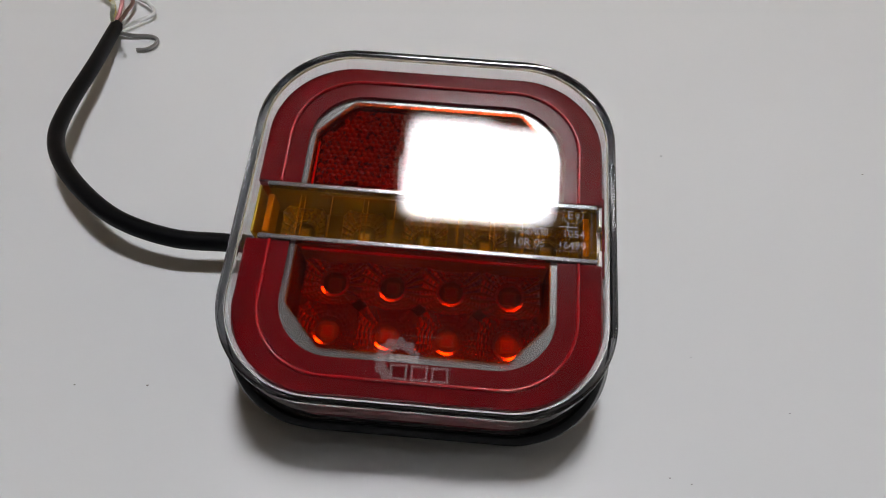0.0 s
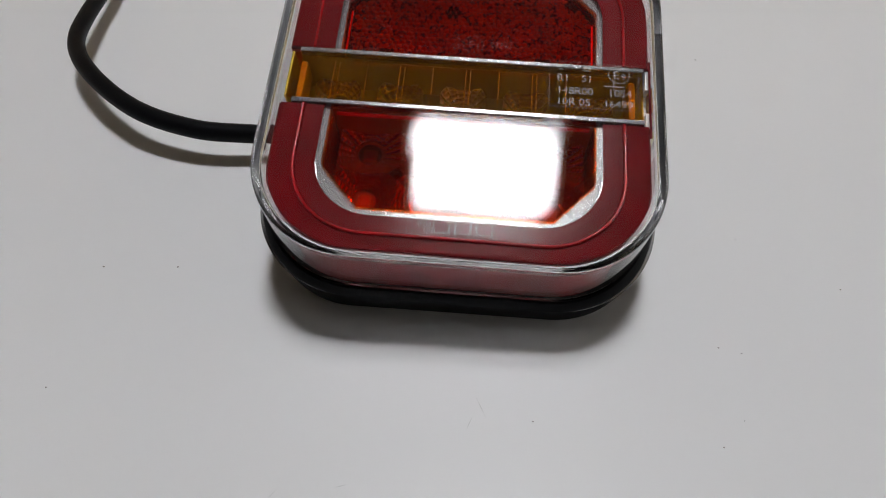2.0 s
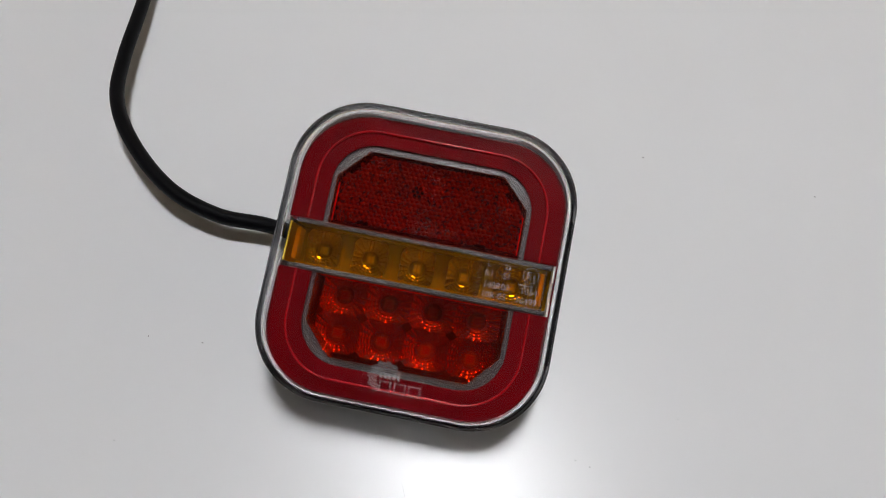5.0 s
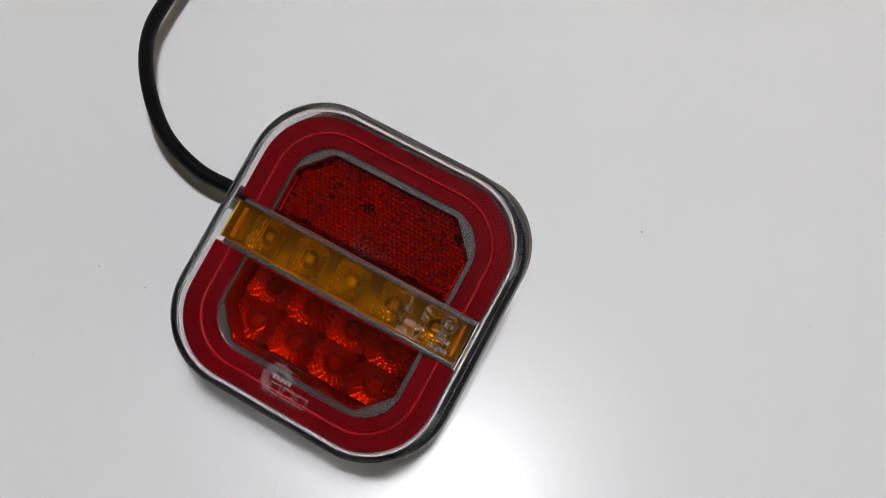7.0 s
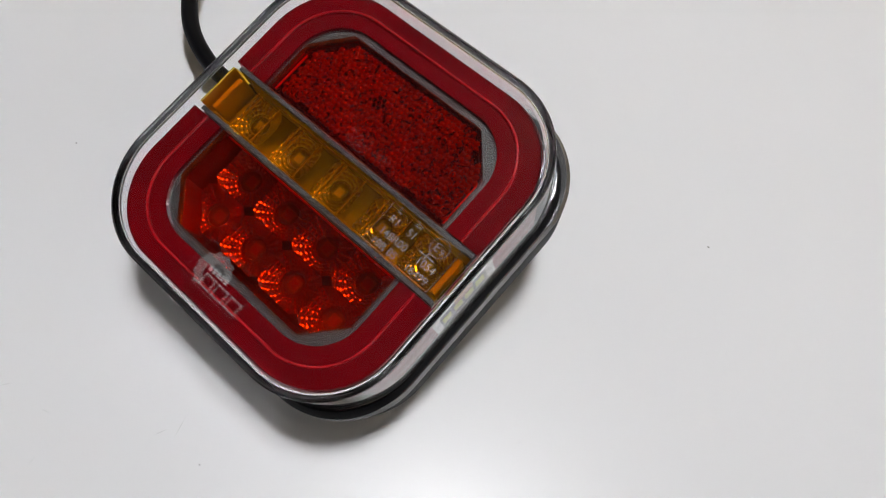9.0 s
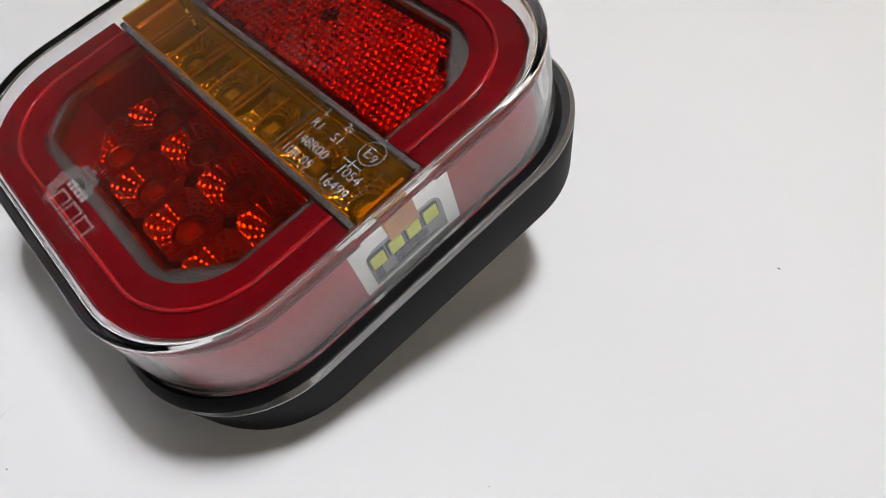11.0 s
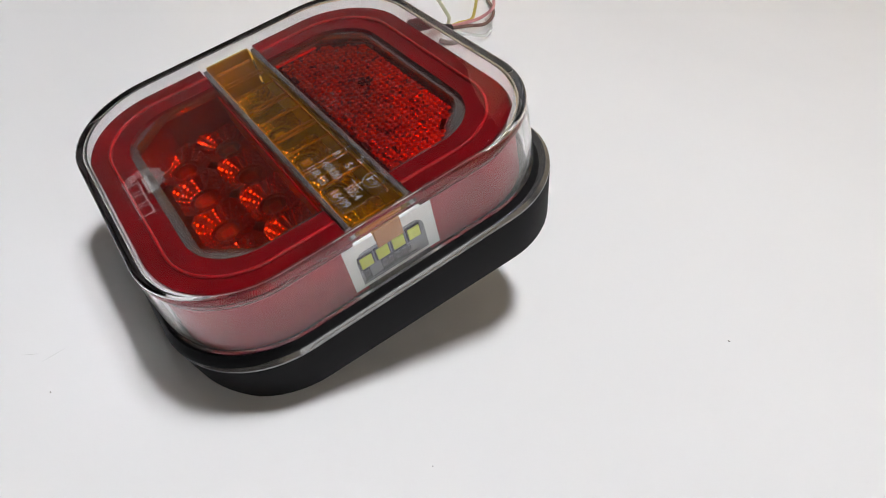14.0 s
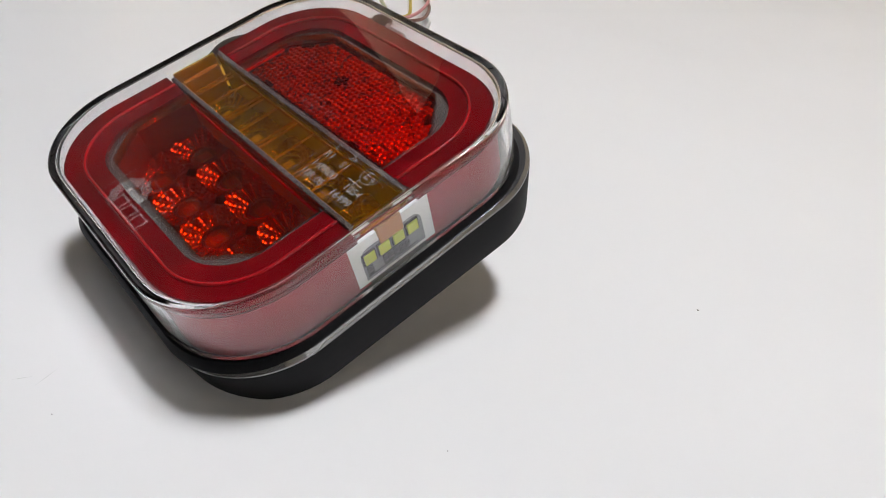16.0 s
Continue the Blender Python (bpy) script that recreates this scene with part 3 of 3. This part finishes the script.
for k in range(8):
    x = -0.0353 + 0.0088 * k
    again("rib", rib, light, pose(x, 0, 0))
    if k % 2 == 0:
        again("rib", rib, light, pose(x + 0.0012, 0, -0.0004))
bm = bmesh.new()
box(bm, -0.0009, 0.0009, -0.0058, 0.0058, -0.0090, -0.0020, 0.0004)
block = mesh_of(bm, "end_block", M_AMBERBLOCK)
for x in (-0.0436, 0.0436):
    again("end_block", block, light, pose(x, 0, 0))
bm = bmesh.new()
box(bm, -0.0467, -0.0461, -0.0070, 0.0070, -0.0155, 0.0002, 0.0001)
part("end_wall", bm, M_AMBERBLOCK, light, "amber end wall of the strip")
# amber bars added in place of the orange highlights along both strip edges
for y, x0, x1 in ((-0.0066, -0.0420, 0.0420), (0.0064, -0.0300, 0.0380)):
    bm = bmesh.new()
    box(bm, x0, x1, y - 0.00018, y + 0.00018, -0.0030, -0.0016, 0.0001)
    part("strip_glint", bm, M_AMBERBLOCK, light, "amber bar standing in for highlights along the strip")
bm = bmesh.new()
box(bm, -0.0460, 0.0460, -0.0071, 0.0071, -0.0010, 0.0002, 0.0003)
part("amber_strip", bm, M_AMBERPANE, light, "clear amber indicator strip")

# side window: board with four white lamps
PX = 0.0469
bm = bmesh.new()
for y0, y1, z0, z1 in ((-0.0119, -0.0036, -0.0170, -0.0033), (0.0036, 0.0120, -0.0170, -0.0033), (-0.0036, 0.0036, -0.0170, -0.0064)):
    box(bm, PX, PX + 0.0010, y0, y1, z0, z1)
board = part("side_board", bm, M_BOARD, light, "white circuit board with four yellow lamps")
board.location = (0.0, -0.0004, 0.0019)
bm = bmesh.new()
out = [(-0.0094, -0.0160), (0.0089, -0.0160)] + [(0.0089 - 0.0026 + 0.0026 * math.cos(a), -0.0062 - 0.0026 + 0.0026 * math.sin(a)) for a in [k * math.pi / 12 for k in range(7)]] + [(-0.0094 + 0.0026 - 0.0026 * math.sin(a), -0.0062 - 0.0026 + 0.0026 * math.cos(a)) for a in [k * math.pi / 12 for k in range(7)]]
loft(bm, [[(x, y, z) for y, z in out] for x in (PX + 0.0009, PX + 0.0011)], True, True)
part("mask", bm, M_MASK, board, "grey solder mask")
for y in (-0.0072, -0.0028, 0.0015, 0.0058):
    bm = bmesh.new()
    box(bm, PX + 0.0010, PX + 0.0015, y - 0.0020, y + 0.0020, -0.0110, -0.0070, 0.0002)
    chip = part("led", bm, M_TRACE, board)
    bm = bmesh.new()
    box(bm, PX + 0.0012, PX + 0.0018, y - 0.0016, y + 0.0016, -0.0106, -0.0074, 0.0002)
    part("emitter", bm, M_PHOSPHOR, chip, "yellow lamp")


def outline_box(bm, y0, y1, z0, z1, w=0.00022):
    for a, b, c, d in ((y0, y1, z0, z0 + w), (y0, y1, z1 - w, z1), (y0, y0 + w, z0, z1), (y1 - w, y1, z0, z1)):
        box(bm, PX + 0.0010, PX + 0.00135, a, b, c, d)


bm = bmesh.new()
outline_box(bm, -0.0079, -0.0062, -0.0147, -0.0116, 0.00034)
box(bm, PX + 0.0010, PX + 0.0013, -0.0074, -0.0067, -0.0137, -0.0126)
for k in range(4):
    outline_box(bm, -0.0031 + 0.0018 * k, -0.0013 + 0.0018 * k, -0.0147, -0.0116, 0.00034)
    box(bm, PX + 0.0010, PX + 0.0013, -0.0026 + 0.0018 * k, -0.0018 + 0.0018 * k, -0.0137, -0.0126)
outline_box(bm, 0.0041, 0.0050, -0.0139, -0.0124, 0.0003)
box(bm, PX + 0.0010, PX + 0.0012, -0.0082, 0.0072, -0.01525, -0.01505)
part("printed_marks", bm, M_TRACE, board).location = (0.0, -0.0008, 0.0002)
bm = bmesh.new()
box(bm, PX + 0.0010, PX + 0.0016, -0.0039, 0.0031, -0.0055, -0.0002, 0.0002)
part("amber_tab", bm, M_TAB, light, "orange-brown tab below the strip")
bm = bmesh.new()
box(bm, PX + 0.0004, PX + 0.0010, -0.0126, 0.0108, 0.0001, 0.0005, 0.0001)
part("clip_bar", bm, M_PALEBEAD, light, "thin pale plastic clip above the board")

# marks on the lens
TOP = LENS_TOP - 0.00015


def line_mark(bm, x0, x1, y0, y1, w=0.00022, h=0.00008):
    for a, b, c, d in ((x0, x1, y0, y0 + w), (x0, x1, y1 - w, y1), (x0, x0 + w, y0, y1), (x1 - w, x1, y0, y1)):
        box(bm, a, b, c, d, TOP, TOP + h)


def ring_mark(bm, x, y, r, w=0.00028, n=32):
    loft(bm, [[(x + q * math.cos(2 * math.pi * k / n), y + q * math.sin(2 * math.pi * k / n), z) for k in range(n)] for q, z in ((r, TOP), (r, TOP + 0.00008), (r - w, TOP + 0.00008), (r - w, TOP))])


bm = bmesh.new()
line_mark(bm, 0.0213, 0.0440, -0.0071, 0.0068, 0.00015)
part("label_frame", bm, M_FAINT, light)
bm = bmesh.new()
ring_mark(bm, 0.0390, 0.0037, 0.0028)
part("approval_ring", bm, M_MARK, light)
writing("E", 0.0036, 0.0374, 0.0024, TOP, M_MARK, light)
writing("9", 0.0026, 0.0395, 0.0022, TOP, M_MARK, light)
writing("L", 0.0026, 0.0237, 0.0042, TOP, M_MARK, light)
writing("2a", 0.0026, 0.0296, 0.0042, TOP, M_MARK, light)
writing("R1", 0.0030, 0.0232, 0.0009, TOP, M_MARK, light)
writing("S1", 0.0030, 0.0295, 0.0009, TOP, M_MARK, light)
writing("148R00", 0.0030, 0.0232, -0.0030, TOP, M_MARK, light)
writing("10R 05", 0.0030, 0.0232, -0.0063, TOP, M_MARK, light)
writing("1054", 0.0030, 0.0362, -0.0030, TOP, M_MARK, light)
writing("16499", 0.0030, 0.0350, -0.0063, TOP, M_MARK, light)

# arrow beside the approval numbers
bm = bmesh.new()
box(bm, 0.0352, 0.0402, -0.0002, 0.0001, TOP, TOP + 0.00008)
box(bm, 0.0375, 0.0378, -0.0012, 0.0011, TOP, TOP + 0.00008)
part("arrow_mark", bm, M_MARK, light)

# maker's mark: plain shapes
TOP = LENS_TOP - 0.00014
bm = bmesh.new()
outer, inner = (rounded(0.0103 - d, 0.0060 - d, 0.0010 - d, 4) for d in (0.0, 0.00018))
loft(bm, [[(x - 0.0003, y - 0.0391, z) for x, y in line] for line, z in ((outer, TOP), (outer, TOP + 0.00008), (inner, TOP + 0.00008), (inner, TOP))])
part("mark_frame", bm, M_FAINT, light)
bm = bmesh.new()
n = 30
outer, inner = [], []
for k in range(n + 1):
    a = math.pi * (0.10 + 1.30 * k / n)
    r = 0.0052 + (0.0006 if k % 4 < 2 else 0.0)
    outer.append((-0.0032 + r * math.cos(a), -0.0396 + r * math.sin(a)))
    inner.append((-0.0026 + 0.0031 * math.cos(a), -0.0400 + 0.0031 * math.sin(a)))
band(bm, outer, inner, TOP, TOP + 0.00008)
part("mark_wheel", bm, M_FAINT, light)
for x0, x1 in ((-0.0046, -0.0004), (0.0004, 0.0046), (0.0054, 0.0096)):
    bm = bmesh.new()
    line_mark(bm, x0, x1, -0.0443, -0.0405, 0.0006)
    part("mark_block", bm, M_FAINT, light)
for k in range(5):
    bm = bmesh.new()
    box(bm, -0.0050 + 0.0015 * k, -0.0039 + 0.0015 * k, -0.0398, -0.0381, TOP, TOP + 0.00008)
    part("mark_bar", bm, M_MARK, light)

# approval writing on the reflector pane
RZ = 0.00022
writing("IA", 0.0024, -0.0044, 0.0140, RZ, M_TRACEMARK, light)
writing("02", 0.0024, -0.0044, 0.0112, RZ, M_TRACEMARK, light)
writing("E", 0.0034, -0.0002, 0.0118, RZ, M_TRACEMARK, light)
writing("9", 0.0024, 0.0018, 0.0116, RZ, M_TRACEMARK, light)
writing("22223", 0.0024, 0.0056, 0.0124, RZ, M_TRACEMARK, light)
bm = bmesh.new()
n = 32
loft(bm, [[(0.0012 + q * math.cos(2 * math.pi * k / n), 0.0130 + q * math.sin(2 * math.pi * k / n), z) for k in range(n)] for q, z in ((0.0028, RZ), (0.0028, RZ + 0.00006), (0.00255, RZ + 0.00006), (0.00255, RZ))])
part("approval_ring", bm, M_TRACEMARK, light)

# ---- cable and its bare wires ----
CABLE = [(-0.0300, 0.0205, 0.0140), (-0.0500, 0.0220, 0.0115), (-0.0699, 0.0251, 0.0105), (-0.0910, 0.0252, 0.0115), (-0.1146, 0.0332, 0.0130), (-0.1386, 0.0524, 0.0140), (-0.1550, 0.0742, 0.0135), (-0.1630, 0.0997, 0.0125), (-0.1712, 0.1423, 0.0100), (-0.1845, 0.1915, 0.0040)]
bm = bmesh.new()
tube(bm, [INTO @ q for q in smooth_line(CABLE, 10)], 0.0032, 16)
cable = part("cable", bm, M_CABLE, light, "black round cable with stripped end", True)
WIRES = (("yellow_wire", (0.55, 0.42, 0.05), ((-0.1850, 0.189, 0.004), (-0.191, 0.203, 0.005), (-0.200, 0.2206, 0.004), (-0.225, 0.243, 0.003), (-0.2565, 0.269, 0.0012))),
         ("pink_wire", (0.55, 0.24, 0.25), ((-0.1846, 0.189, 0.005), (-0.188, 0.206, 0.006), (-0.196, 0.225, 0.006), (-0.220, 0.255, 0.004), (-0.248, 0.279, 0.0012))),
         ("brown_wire", (0.16, 0.08, 0.06), ((-0.1840, 0.189, 0.0045), (-0.185, 0.206, 0.005), (-0.190, 0.225, 0.004), (-0.215, 0.252, 0.003), (-0.250, 0.274, 0.0012))),
         ("white_wire", (0.66, 0.67, 0.66), ((-0.1832, 0.189, 0.0035), (-0.177, 0.199, 0.003), (-0.1715, 0.209, 0.003), (-0.1775, 0.2185, 0.004), (-0.186, 0.226, 0.003), (-0.205, 0.238, 0.0012))),
         ("pale_green_wire", (0.60, 0.60, 0.42), ((-0.1850, 0.1895, 0.005), (-0.1838, 0.1895, 0.011), (-0.1775, 0.1812, 0.0175), (-0.1668, 0.1660, 0.0287))),
         ("grey_wire", (0.20, 0.19, 0.18), ((-0.1818, 0.186, 0.0030), (-0.174, 0.1855, 0.0018), (-0.1650, 0.1862, 0.0013), (-0.1600, 0.1830, 0.0013), (-0.1588, 0.1770, 0.0013), (-0.1612, 0.1722, 0.0013), (-0.1660, 0.1712, 0.0013))))
for nm, colour, pts in WIRES:
    bm = bmesh.new()
    tube(bm, [INTO @ q for q in smooth_line(pts, 8)], 0.0011, 10)
    part("wire", bm, plastic(nm, colour, 0.06, 80, 0.4, 0.05), cable, nm.replace("_", " ") + " with thin insulation", True)

# ---- dust and scratches on the table ----
bm = bmesh.new()
for x, y, r in ((-0.1032, -0.028, 0.0006), (-0.0815, -0.0265, 0.0006), (0.0688, -0.0442, 0.0005), (0.0208, -0.0694, 0.0004), (0.0644, -0.0728, 0.0004), (0.0882, 0.102, 0.0007), (0.1677, 0.0958, 0.0008),
                (0.0706, -0.0654, 0.0003), (0.0743, -0.0455, 0.0004), (0.1064, -0.0213, 0.0004), (0.0817, -0.0033, 0.0003), (-0.0997, -0.0691, 0.0005), (0.0708, -0.0881, 0.0004)):
    turn = random.uniform(0, 6)
    r *= 0.7
    pts = [(x + r * random.uniform(0.5, 1.1) * math.cos(turn + a), y + r * random.uniform(0.3, 0.8) * math.sin(turn + a)) for a in [k * math.pi / 4 for k in range(8)]]
    loft(bm, [[(px, py, 0.00002) for px, py in pts], [(x + (px - x) * 0.7, y + (py - y) * 0.7, 0.00012) for px, py in pts]], True, True)
tagged(part("dust_specks", bm, M_DUST), "dark dust specks lying on the white table", "dust", kind="stuff")

bm = bmesh.new()
for x, y, reach, turn in ((0.0058, -0.0711, 0.004, 70), (-0.0216, -0.0888, 0.003, 20), (-0.0119, -0.0986, 0.0025, 110), (-0.0364, -0.0919, 0.003, 60), (0.0084, -0.0665, 0.0065, 115)):
    a = radians(turn)
    ax, ay = math.cos(a) * reach / 2, math.sin(a) * reach / 2
    wx, wy = -math.sin(a) * 0.00009, math.cos(a) * 0.00009
    out = [(x - ax, y - ay), (x + wx, y + wy), (x + ax, y + ay), (x - wx, y - wy)]
    loft(bm, [[(px, py, z) for px, py in out] for z in (0.00001, 0.00003)], True, True)
tagged(part("scratches", bm, M_SCRATCH), "fine grey scratches in the white table", "scratches", kind="stuff")
